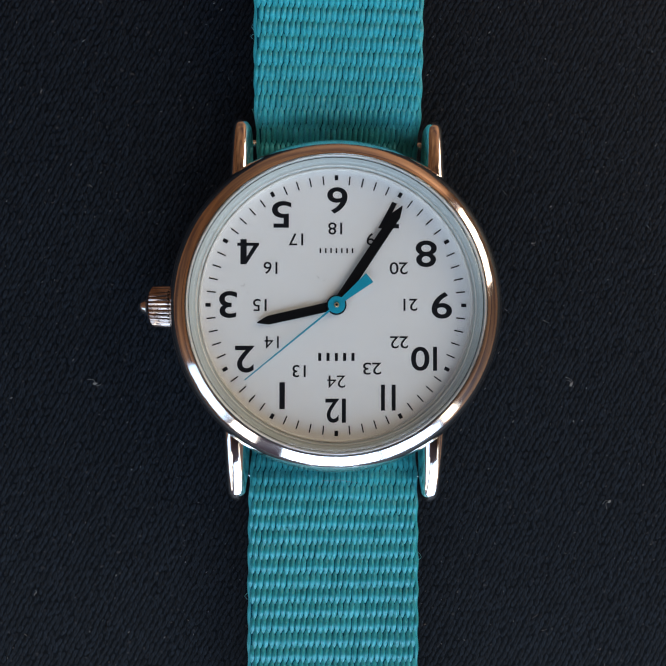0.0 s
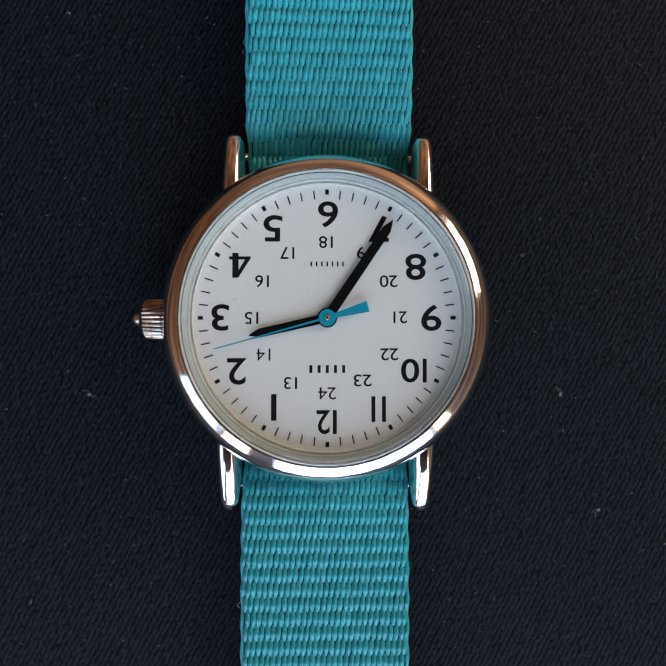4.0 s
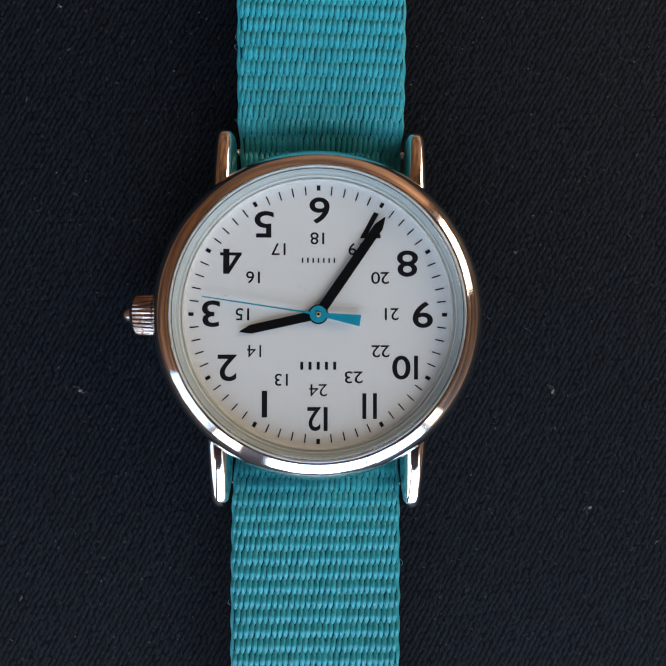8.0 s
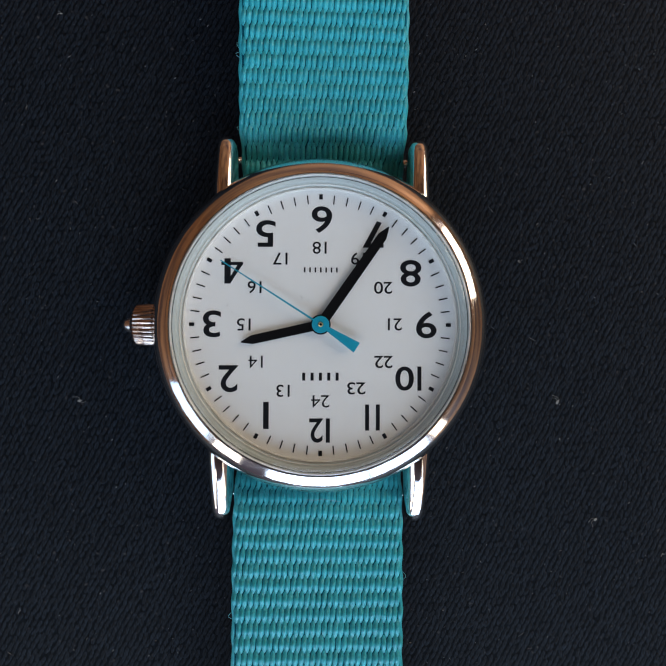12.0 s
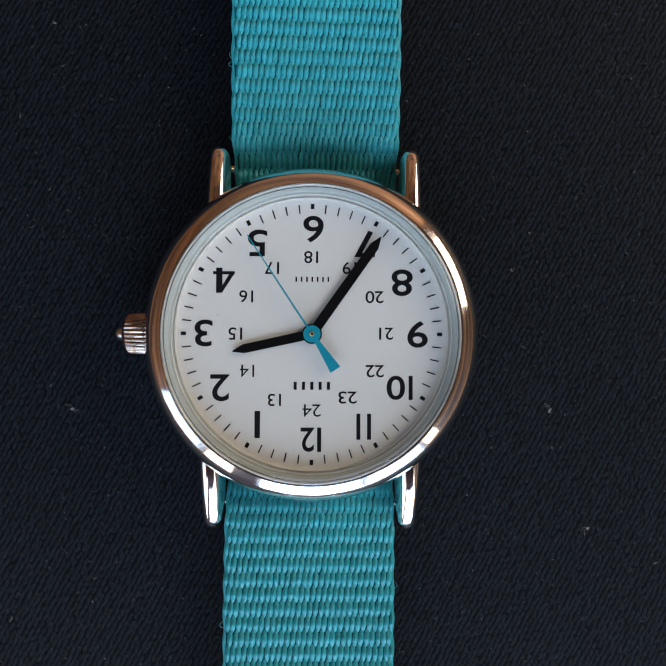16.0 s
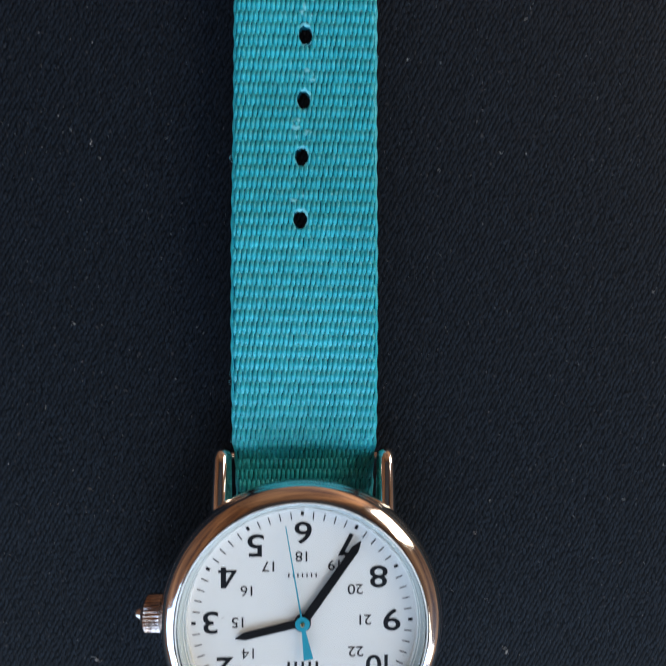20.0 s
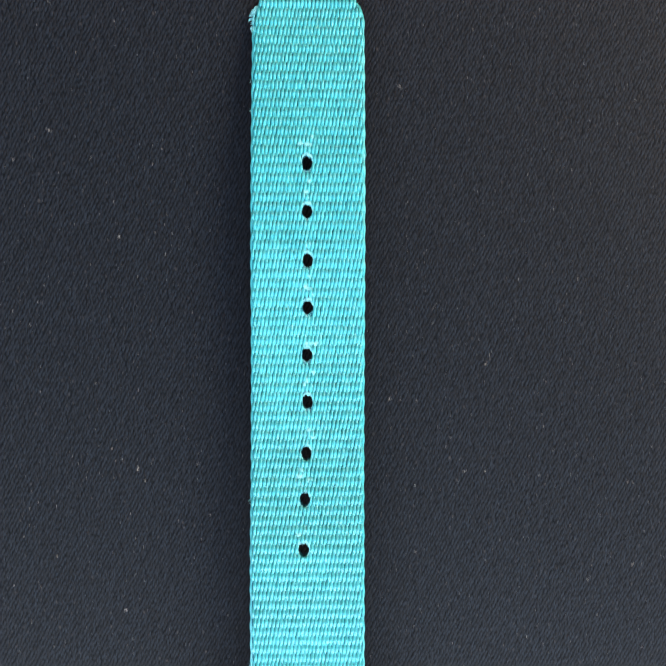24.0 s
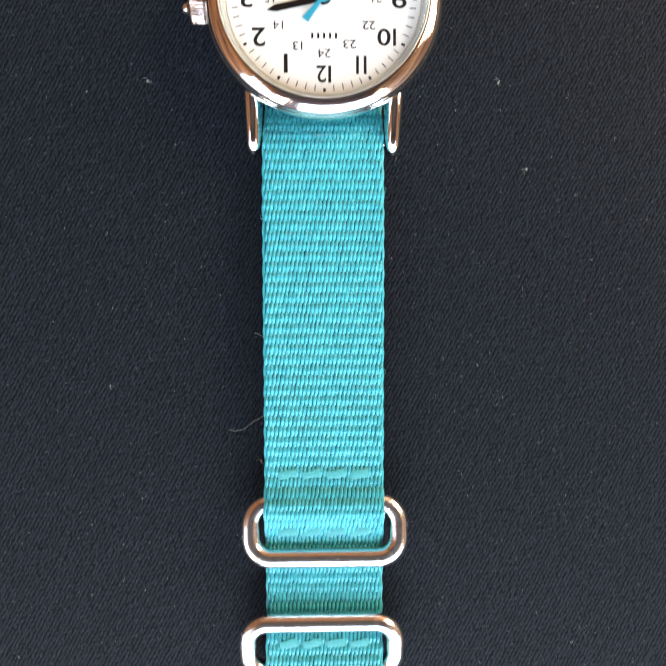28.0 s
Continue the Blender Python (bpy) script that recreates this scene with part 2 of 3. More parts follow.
def box(bm, x0, y0, z0, x1, y1, z1):
    v = [bm.verts.new((x, y, z)) for z in (z0, z1) for y in (y0, y1) for x in (x0, x1)]
    for f in ((0, 2, 3, 1), (4, 5, 7, 6), (0, 1, 5, 4), (1, 3, 7, 5), (3, 2, 6, 7), (2, 0, 4, 6)):
        bm.faces.new([v[i] for i in f])


def tube(path, radii, sides=12, closed=False, squash=1.0):
    """A round tube along a path of points; squash flattens its height."""
    bm = bmesh.new()
    pts = [Vector(p) for p in path]
    n = len(pts)
    rows = []
    for i, p in enumerate(pts):
        a = pts[(i - 1) % n] if closed or i else pts[0]
        b = pts[(i + 1) % n] if closed or i < n - 1 else pts[-1]
        along = (b - a).normalized()
        side = along.cross(Vector((0, 0, 1)))
        side = side.normalized() if side.length > 1e-6 else Vector((1, 0, 0))
        up = side.cross(along)
        r = radii[i] if isinstance(radii, (list, tuple)) else radii
        rows.append([bm.verts.new(p + r * (math.cos(2 * math.pi * k / sides) * side + squash * math.sin(2 * math.pi * k / sides) * up)) for k in range(sides)])
    grid_faces(bm, rows, wrap=closed, across=True)
    if not closed:
        bm.faces.new(rows[0][::-1])
        bm.faces.new(rows[-1])
    bmesh.ops.recalc_face_normals(bm, faces=bm.faces)
    return bm


# ---- the room that closes the place ----
def structure(name, bm, mat, label, smooth=False):
    return tagged(part(name, bm, mat, None, label, smooth), category=name.split("_")[0], kind="structure")


def wall(name, along):
    """A wall 12 cm thick with its window openings cut through; along: 'x' or 'y', and its side."""
    axis, side = along
    bm = bmesh.new()
    m = 1000

    def slab(a, b, z0, z1):
        if b - a < 1e-6 or z1 - z0 < 1e-6:
            return
        lo, hi = sorted((side * HALF, side * (HALF + 0.12)))
        if axis == "x":
            box(bm, a * m, lo * m, z0 * m, b * m, hi * m, z1 * m)
        else:
            box(bm, lo * m, a * m, z0 * m, hi * m, b * m, z1 * m)

    edge = HALF if axis == "y" else HALF + 0.12
    start = -edge
    for where, a, b, sill, head in WINDOWS:
        if name.endswith(where):
            slab(start, a, 0, HIGH)
            slab(a, b, 0, sill)
            slab(a, b, head, HIGH)
            start = b
    slab(start, edge, 0, HIGH)
    structure(name, bm, MAUVE if axis == "x" and side < 0 else PLASTER, "plain painted wall closing the room")


wall("wall_south", ("x", -1))
wall("wall_north", ("x", 1))
wall("wall_west", ("y", -1))
wall("wall_east", ("y", 1))
bm = bmesh.new()
box(bm, -1120, -1120, 2200, 1120, 1120, 2300)
structure("ceiling", bm, TIMBER, "plain dark grey ceiling")
bm = bmesh.new()
box(bm, -1120, -1120, -60, 1120, 1120, -2)
structure("floor", bm, BOARD, "plain brown floor under the black cloth")
for i, (where, a, b, sill, head) in enumerate(WINDOWS):
    holder = tagged(new("window_%d" % (i + 1)), "mauve grey painted window frame in a wall opening", "window", kind="structure")
    side = -1 if where in ("south", "west") else 1
    for k in range(4):
        bm = bmesh.new()
        t = 16
        p, q, s, h = a * 1000, b * 1000, sill * 1000, head * 1000
        spans = [(p, p + t, s, h), (q - t, q, s, h), (p + t, q - t, s, s + t), (p + t, q - t, h - t, h)]
        u0, u1, z0, z1 = spans[k]
        lo, hi = sorted((side * (HALF * 1000 + 5), side * (HALF * 1000 + 25)))
        if where in ("south", "north"):
            box(bm, u0, lo, z0, u1, hi, z1)
        else:
            box(bm, lo, u0, z0, hi, u1, z1)
        part("frame_bar", bm, SASH, holder, smooth=False)

for spans in (((-360, 340, 910, 940), "x"), ((340, 370, 170, 1460), "z"), ((370, 975, 910, 940), "x")):
    (u0, u1, z0, z1), way = spans
    bm = bmesh.new()
    box(bm, u0, -1045, z0, u1, -1010, z1)
    part("glazing_bar", bm, SASH, bpy.data.objects["window_2"], smooth=False)

# ---- black cloth ----
bm = bmesh.new()
N, WIDE = 60, 1400
rows = []
for i in range(N + 1):
    row = []
    for j in range(N + 1):
        x, y = WIDE * (j / N - 0.5), WIDE * (i / N - 0.5)
        far = max(0.0, min(1.0, (math.hypot(x, y) - 200) / 200))
        row.append(bm.verts.new((x, y, far * 2.5 * noise.noise(Vector((x / 160, y / 160, 3))) * 0.5)))
    rows.append(row)
grid_faces(bm, rows)
rim = [v for v in bm.verts if v.is_boundary]
low = bmesh.ops.extrude_edge_only(bm, edges=[e for e in bm.edges if e.is_boundary])
for v in low["geom"]:
    if isinstance(v, bmesh.types.BMVert):
        v.co.z = -1.9
bmesh.ops.recalc_face_normals(bm, faces=bm.faces)
cloth = part("black_cloth", bm, CLOTH, None, "matt black twill cloth spread flat, flecked with lint")
tagged(cloth, category="cloth")


def twill_threads():
    """The raised diagonal threads of the cloth's weave, short floats end to end in slanting lines."""
    rnd = np.random.default_rng(21)
    across, along, slant = 0.62, 1.05, radians(62)
    lines = np.arange(-270, 270, across)
    steps = np.arange(-215, 215, along)
    s, t = np.meshgrid(lines, steps, indexing="ij")
    t = t + (np.arange(len(lines)) * 0.37 % 1.0)[:, None] * along
    s = s + rnd.normal(0, 0.045, s.shape)
    t = t + rnd.normal(0, 0.08, t.shape)
    c, d = math.cos(slant), math.sin(slant)
    x, y = t * c + s * d, t * d - s * c
    keep = (np.abs(x) < 82) & (y > -128) & (y < 172)
    x, y = x[keep], y[keep]
    n = len(x)
    u = np.array([-1, -1, -1, -0.4, -0.4, -0.4, 0.4, 0.4, 0.4, 1, 1, 1])
    v = np.array([-0.6, 0, 0.6, -1, 0, 1, -1, 0, 1, -0.6, 0, 0.6])
    z = np.array([-0.02, 0.3, -0.02, -0.02, 1, -0.02, -0.02, 1, -0.02, -0.02, 0.3, -0.02])
    long = rnd.uniform(0.45, 0.72, (n, 1))
    wide = rnd.uniform(0.19, 0.25, (n, 1))
    tall = rnd.uniform(0.035, 0.08, (n, 1))
    turn = slant + rnd.normal(0, 0.14, (n, 1))
    a, b = u * long, v * wide
    co = np.stack([x[:, None] + a * np.cos(turn) + b * np.sin(turn), y[:, None] + a * np.sin(turn) - b * np.cos(turn), z * tall + 0.002], -1) * MM
    quads = np.array([(3 * i + j, 3 * i + j + 1, 3 * i + j + 4, 3 * i + j + 3) for i in range(3) for j in range(2)])
    faces = (np.arange(n)[:, None, None] * 12 + quads).reshape(-1, 4)
    me = bpy.data.meshes.new("twill_threads")
    me.from_pydata(co.reshape(-1, 3).tolist(), [], faces.tolist())
    me.polygons.foreach_set("use_smooth", [True] * len(faces))
    me.materials.append(CORD)
    ob = new("twill_threads", me)
    ob.parent = cloth
    tagged(ob, "raised diagonal threads of the twill", kind="stuff")


twill_threads()


# ---- lint on the cloth ----
def fluff(x, y, size, turn, seed):
    """A pale speck of lint: a small crumpled flake with a few fibres."""
    rnd = random.Random(seed)
    bm = bmesh.new()
    bmesh.ops.create_icosphere(bm, subdivisions=2, radius=1)
    for v in bm.verts:
        n = 0.65 + 0.7 * noise.noise(v.co * 1.7 + Vector((seed, 0, 0)))
        v.co = Vector((v.co.x * size * n, v.co.y * size * 0.55 * n, (v.co.z * n + 0.75) * size * 0.3))
    for k in range(2):
        a = rnd.uniform(0, 6.28)
        path = [(size * s * math.cos(a + s * 0.5), size * s * math.sin(a + s * 0.5), 0.03 + 0.04 * s) for s in (0.2, 0.9, 1.5, 2.0 + rnd.random())]
        strand = tube(path, 0.018, 5)
        spare = bpy.data.meshes.new("spare")
        strand.to_mesh(spare)
        strand.free()
        bm.from_mesh(spare)
        bpy.data.meshes.remove(spare)
    ob = part("lint_speck", bm, LINT, None, "tiny pale speck of lint on the black cloth")
    ob.matrix_basis = pose(x * MM, y * MM, 0, 0, 0, turn)
    return tagged(ob, category="lint", group="lint specks on the cloth")


SPECKS = [(-30.1, -9.4, 0.36, 20), (30.1, -9.5, 0.40, 60), (34.9, -24.4, 0.38, 40), (-32.9, 39.4, 0.22, 0), (25.2, 8.5, 0.16, 10),
          (-30.5, 65.4, 0.24, 80), (15.3, 78.0, 0.22, 70), (20.1, 61.9, 0.14, 30), (-33.0, 107.3, 0.22, 0), (53.8, 18.2, 0.22, 90),
          (32.8, 84.2, 0.16, 0), (-36.9, -61.4, 0.24, 50), (17.1, 133.9, 0.18, 0), (-45.0, 126.0, 0.22, 40), (-51.4, 120.8, 0.2, 90), (27.7, 13.2, 0.12, 0),
          (29.1, 64.5, 0.16, 120), (33.0, 64.4, 0.12, 30), (52.0, 44.1, 0.15, 70), (47.6, 13.1, 0.13, 0), (-37.1, 27.5, 0.14, 150), (-33.2, 67.2, 0.12, 45),
          (-29.1, 63.2, 0.12, 100), (-47.0, 11.1, 0.13, 20), (20.3, -57.1, 0.12, 60), (26.3, -58.3, 0.12, 0), (42.6, -106.8, 0.14, 90), (-52.9, -107.8, 0.14, 30),
          (60.5, 46.8, 0.14, 10), (43.6, -28.8, 0.15, 140), (-37.2, -35.4, 0.14, 35)]
for i, (x, y, size, turn) in enumerate(SPECKS):
    fluff(x, y, size, turn, i + 1)


def dust():
    """Fine pale fibres and dust scattered on the cloth."""
    rnd = random.Random(5)
    verts, faces = [], []
    for k in range(3400):
        x, y = rnd.uniform(-75, 75), rnd.uniform(-125, 165)
        long, thin, a = rnd.uniform(0.08, 0.2) * (3 if rnd.random() < 0.05 else 1), rnd.uniform(0.02, 0.045), rnd.uniform(0, 3.14)
        if k > 3000:
            long, thin, a = rnd.uniform(0.10, 0.24), rnd.uniform(0.05, 0.10), radians(62) + rnd.gauss(0, 0.5)
        c, s = math.cos(a), math.sin(a)
        base = len(verts)
        for u, v, z in ((-long, 0, 0.01), (0, -thin, 0.0), (long, 0, 0.01), (0, thin, 0.0), (0, 0, thin * 1.6)):
            verts.append(((x + u * c - v * s) * MM, (y + u * s + v * c) * MM, (z + 0.005) * MM))
        faces += [(base + i, base + (i + 1) % 4, base + 4) for i in range(4)]
    me = bpy.data.meshes.new("dust")
    me.from_pydata(verts, [], faces)
    me.materials.append(DUST)
    tagged(new("dust", me), "fine grey dust and short fibres on the black cloth", "dust", kind="stuff")


def fibre(points, r):
    ob = part("loose_fibre", tube(points, r, 6), LINT, None, "thin pale loose fibre beside the turquoise strap")
    tagged(ob, category="fibre", group="loose fibres")


fibre([(-10.6, -66.6, 0.6), (-11.5, -67.2, 0.35), (-12.4, -67.6, 0.2), (-13.2, -68.3, 0.1), (-14.3, -69.1, 0.08), (-15.6, -69.3, 0.08), (-16.7, -69.1, 0.07)], 0.03)
fibre([(-10.6, -53.4, 0.3), (-11.4, -52.6, 0.15), (-12.2, -52.4, 0.08)], 0.04)
fluff(-11.2, -74.5, 0.42, 110, 31)
DUST = painted("grey_dust", (0.15, 0.15, 0.15), 0.9, 3000.0, 0.4)
dust()

# ---- the wristwatch ----
watch = thing("wristwatch", "chromed wristwatch with white dial and turquoise nylon strap on black cloth", "watch")
TURN = -0.6  # degrees by which the case lies turned against its dial
ZDIAL = 8.0

case_turn = Matrix.Rotation(radians(TURN), 4, "Z")


def turned(bm):
    bmesh.ops.transform(bm, matrix=case_turn, verts=bm.verts)
    return bm


case = part("case", lathe([(0.01, 1.45), (13.6, 1.45), (14.6, 1.9), (15.6, 2.6), (16.5, 3.4), (17.3, 4.3), (17.95, 5.2), (18.4, 6.0), (18.68, 6.7), (18.8, 7.2), (18.78, 7.55), (18.72, 7.9), (18.62, 8.14), (18.49, 8.35), (18.3, 8.35), (18.2, 7.5), (15.9, 7.5), (15.9, 7.3), (0.01, 7.3)]), FLANK, watch, "polished chrome case")
bezel = part("bezel", lathe([(16.35, 8.6), (16.35, 9.95), (16.41, 10.02), (16.48, 10.02), (16.9, 9.84), (17.3, 9.63), (17.7, 9.38), (18.0, 9.13), (18.22, 8.88), (18.4, 8.58), (18.46, 8.38), (18.3, 8.34), (18.15, 7.55), (16.35, 7.55)], 220, True), CHROME, watch, "rounded mirror-polished bezel")
part("ring_wall", lathe([(15.14, ZDIAL), (15.15, 8.72), (15.3, 8.72), (15.3, ZDIAL)], 200, True), SATIN, watch, "bright wall of the ring at the dial's rim")
part("inner_ring", lathe([(15.31, ZDIAL), (15.31, 8.70), (15.36, 8.72), (15.46, 9.0), (15.72, 9.1), (15.8, 9.4), (16.1, 9.48), (16.18, 9.84), (16.34, 9.88), (16.34, 7.8), (15.31, 7.8)], 200, True), RING, watch, "grey ring round the dial")
for radius, z in ((15.45, 9.0), (16.26, 9.89)):
    part("ring_edge", tube([(radius * math.cos(2 * math.pi * k / 180), radius * math.sin(2 * math.pi * k / 180), z) for k in range(180)], 0.075, 8, True), SATIN, watch, "thin bright edge of the ring")
crystal = part("crystal", lathe([(0.001, 9.6), (15.9, 9.6), (16.05, 9.64), (16.12, 9.85), (16.07, 10.1), (15.85, 10.25), (15.4, 10.32), (8.0, 10.4), (0.001, 10.42)], 200), GLASS, watch, "clear flat glass")
crystal.visible_shadow = False


def lug(sx, sy):
    """A curved horn that holds the strap bar, rounded and tapering to its tip."""
    bm = bmesh.new()
    rows = []
    for i in range(15):
        s = i / 14
        y = 13.6 + (8.75 if sy > 0 else 9.6) * s
        top = 7.2 - 0.4 * s - (1.35 if sy > 0 else 2.2) * s ** 2.2
        low = 2.4 - 1.3 * s + (0.5 if sy > 0 else 0.3) * s * s
        w = (1.38 - 0.25 * s) if sy > 0 else (1.58 - 0.42 * s)
        if s > 0.85:
            k = (s - 0.85) / 0.15
            w *= math.sqrt(max(0.05, 1 - k * k))
            mid = top * 0.72 + low * 0.28
            top, low = mid + (top - mid) * math.sqrt(max(0.05, 1 - k * k)), mid + (low - mid) * math.sqrt(max(0.05, 1 - k * k))
        xc = 11.25 + 0.1 * s if sy > 0 else 11.42 - 0.05 * s
        row = []
        for k in range(18):
            a = 2 * math.pi * k / 18
            c, d = math.cos(a), math.sin(a)
            px = math.copysign(abs(c) ** 0.75, c) * w
            pz = math.copysign(abs(d) ** 0.85, d) * (top - low) / 2
            row.append(bm.verts.new((sx * (xc + px), sy * y, (top + low) / 2 + pz)))
        rows.append(row)
    grid_faces(bm, rows, across=True)
    bm.faces.new(rows[0])
    bm.faces.new(rows[-1][::-1])
    bmesh.ops.recalc_face_normals(bm, faces=bm.faces)
    part("lug", turned(bm), CHROME, watch, "polished curved lug")


for sx in (-1, 1):
    for sy in (-1, 1):
        lug(sx, sy)
for sy in (-1, 1):
    part("spring_bar", turned(tube([(-10.6, sy * 20.4, 1.3), (10.6, sy * 20.4, 1.3)], 0.55, 14)), STEEL, watch)

# crown at the three o'clock side
bm = bmesh.new()
rows = []
TEETH = 30
for x, r, depth in ((-18.2, 1.3, 0), (-18.9, 1.3, 0), (-18.95, 2.2, 0.0), (-19.15, 2.45, 0.16), (-21.1, 2.45, 0.16), (-21.4, 2.2, 0.1), (-21.5, 1.9, 0.0)):
    row = []
    for k in range(TEETH * 6):
        a = 2 * math.pi * k / (TEETH * 6)
        rr = r - depth * (0.5 - 0.5 * math.cos(TEETH * a)) ** 1.5
        row.append(bm.verts.new((x, rr * math.cos(a), 5.0 + rr * math.sin(a))))
    rows.append(row)
grid_faces(bm, rows, across=True)
bm.faces.new(rows[-1])
bmesh.ops.recalc_face_normals(bm, faces=bm.faces)
crown = part("crown", bm, CROWN, watch, "fluted chrome crown")
cap = lathe([(0.001, 1.5), (0.3, 1.46), (0.6, 1.3), (0.82, 1.02), (0.93, 0.66), (1.0, 0.5), (1.35, 0.36), (1.7, 0.2), (1.85, 0.0), (1.85, -0.1), (0.001, -0.1)], 48)
bmesh.ops.transform(cap, matrix=Matrix.Translation((-21.45, 0, 5.0)) @ Matrix.Rotation(radians(-90), 4, "Y"), verts=cap.verts)
part("crown_cap", cap, STEEL, crown, "bright domed crown cap")

# ---- dial ----
dial = part("dial", lathe([(0.001, ZDIAL), (15.3, ZDIAL), (15.3, 7.4), (0.001, 7.4)], 160), DIAL, watch, "plain white dial with black numerals")


def clock(angle, r):
    """A place on the dial: twelve o'clock lies towards -y, clockwise seen from above."""
    a = radians(angle)
    return -r * math.sin(a), -r * math.cos(a)


def flat_mark(name, w, h):
    bm = bmesh.new()
    box(bm, -w / 2, -h / 2, 0.004, w / 2, h / 2, 0.03)
    ob = part(name, bm, INK, dial, smooth=False)
    return ob


def place_mark(ob, angle, r):
    x, y = clock(angle, r)
    ob.matrix_basis = pose(x * MM, y * MM, ZDIAL * MM, 0, 0, 180 - angle)


tick = flat_mark("minute_tick", 0.14, 1.0)
square = flat_mark("hour_marker", 0.40, 0.58)
first = {"minute_tick": True, "hour_marker": True}
for k in range(60):
    src = square if k % 5 == 0 else tick
    name = "hour_marker" if k % 5 == 0 else "minute_tick"
    if first[name]:
        ob, first[name] = src, False
    else:
        ob = new(name, src.data)
        ob.parent = dial
    place_mark(ob, 6 * k, 14.33 if k % 5 == 0 else 14.05)


def numeral(text, high, x, y, stretch, weight, wide=0.0):
    """Raised printed figures, upright for a wearer with twelve at the top."""
    curve = bpy.data.curves.new("figures", "FONT")
    curve.body, curve.size, curve.extrude, curve.offset, curve.resolution_u = text, 1.0, 0.0, weight, 6
    curve.align_x, curve.space_character = "CENTER", 0.95
    holder = new("figures", curve)
    me = bpy.data.meshes.new_from_object(holder.evaluated_get(bpy.context.evaluated_depsgraph_get()))
    bpy.data.objects.remove(holder)
    bm = bmesh.new()
    bm.from_mesh(me)
    bpy.data.meshes.remove(me)
    xs, ys = [v.co.x for v in bm.verts], [v.co.y for v in bm.verts]
    s = high / (max(ys) - min(ys))
    if wide:
        stretch = wide / (max(xs) - min(xs)) / s
    for v in bm.verts:
        v.co = Vector(((v.co.x - (max(xs) + min(xs)) / 2) * s * stretch, (v.co.y - (max(ys) + min(ys)) / 2) * s, 0.02))
    ob = part("numeral", bm, INK, dial, smooth=False)
    ob.matrix_basis = pose(x * MM, y * MM, ZDIAL * MM, 0, 0, 180)


# figures, with their places on the dial in millimetres (right, up)
HOURS = [(1, -6.05, -10.12), (2, -10.24, -6.05), (3, -12.1, 0.05), (4, -9.88, 5.96), (5, -6.15, 10.17), (6, 0.1, 11.77), (7, 5.85, 10.15), (8, 10.1, 5.8),
         (9, 11.85, 0.0), (10, 9.85, -6.0), (11, 5.82, -10.35), (12, -0.08, -11.8)]
SMALL = [(13, -4.16, -7.38), (14, -7.23, -4.16), (15, -8.56, 0.0), (16, -7.38, 4.16), (17, -4.54, 7.38), (18, -0.14, 8.61), (19, 4.16, 7.42), (20, 7.0, 4.16),
         (21, 8.32, 0.05), (22, 7.05, -4.16), (23, 4.02, -7.1), (24, 0.0, -8.56)]
def figures(digits, high, x, y, spans):
    """A two-figure hour: each figure fitted to its own span (from, to) across, in the wearer's view."""
    for text, (a, b) in zip(digits, spans):
        numeral(text, high, x - (a + b) / 2, y, 0, 0.012, b - a)


def open_four(x, y):
    """The broad-stemmed figure four."""
    bm = bmesh.new()
    for shape in (((0.16, -1.41), (0.86, -1.41), (0.86, 1.41), (0.16, 1.41)), ((-1.21, -1.01), (1.21, -1.01), (1.21, -0.66), (-1.21, -0.66)),
                  ((-1.21, -0.8), (-0.66, -0.8), (0.2, 0.62), (0.2, 1.41))):
        bm.faces.new([bm.verts.new((px, py, 0.02)) for px, py in shape])
    for i, f in enumerate(list(bm.faces)):
        for v in f.verts:
            v.co.z += 0.002 * i
    part("numeral", bm, INK, dial, smooth=False).matrix_basis = pose(x * MM, y * MM, ZDIAL * MM, 0, 0, 180)


SPANS = {10: ((-1.45, -1.0), (-0.6, 1.48)), 11: ((-0.82, -0.38), (0.38, 0.82)), 12: ((-1.15, -0.7), (-0.38, 1.15))}
for k, x, y in HOURS:
    if k == 4:
        open_four(x, y)
    elif k > 9:
        figures(str(k), 2.9 if k == 11 else 2.7, x, y, SPANS[k])
    else:
        numeral(str(k), 3.0, x, y, {1: 1.18, 2: 1.12, 7: 1.2}.get(k, 1.25), 0.012)
for k, x, y in SMALL:
    numeral(str(k), 1.37, x, y, 1.08, -0.002 if k in (14, 24) else 0.006, 2.06 if k in (20, 22, 23, 24) else 0.0)


def bars(y, count, pitch, wide, high):
    """A printed word as plain upright bars."""
    for k in range(count):
        bm = bmesh.new()
        x = (k - (count - 1) / 2) * pitch
        box(bm, x - wide / 2, y - high / 2, ZDIAL + 0.004, x + wide / 2, y + high / 2, ZDIAL + 0.025)
        part("printed_bar", bm, INK, dial, smooth=False)


bars(-5.8, 5, 0.93, 0.34, 0.88)
bars(6.12, 7, 0.60, 0.17, 0.56)


# specks on the dial
for x, y, r in ((-0.45, 3.9, 0.05), (-1.7, -2.95, 0.045), (-9.9, 1.4, 0.06), (-0.2, 4.4, 0.04), (-2.0, -11.6, 0.05)):
    bm = bmesh.new()
    bmesh.ops.create_icosphere(bm, subdivisions=1, radius=r, matrix=Matrix.Translation((x, y, ZDIAL + 0.01)))
    part("speck", bm, DUST, dial)


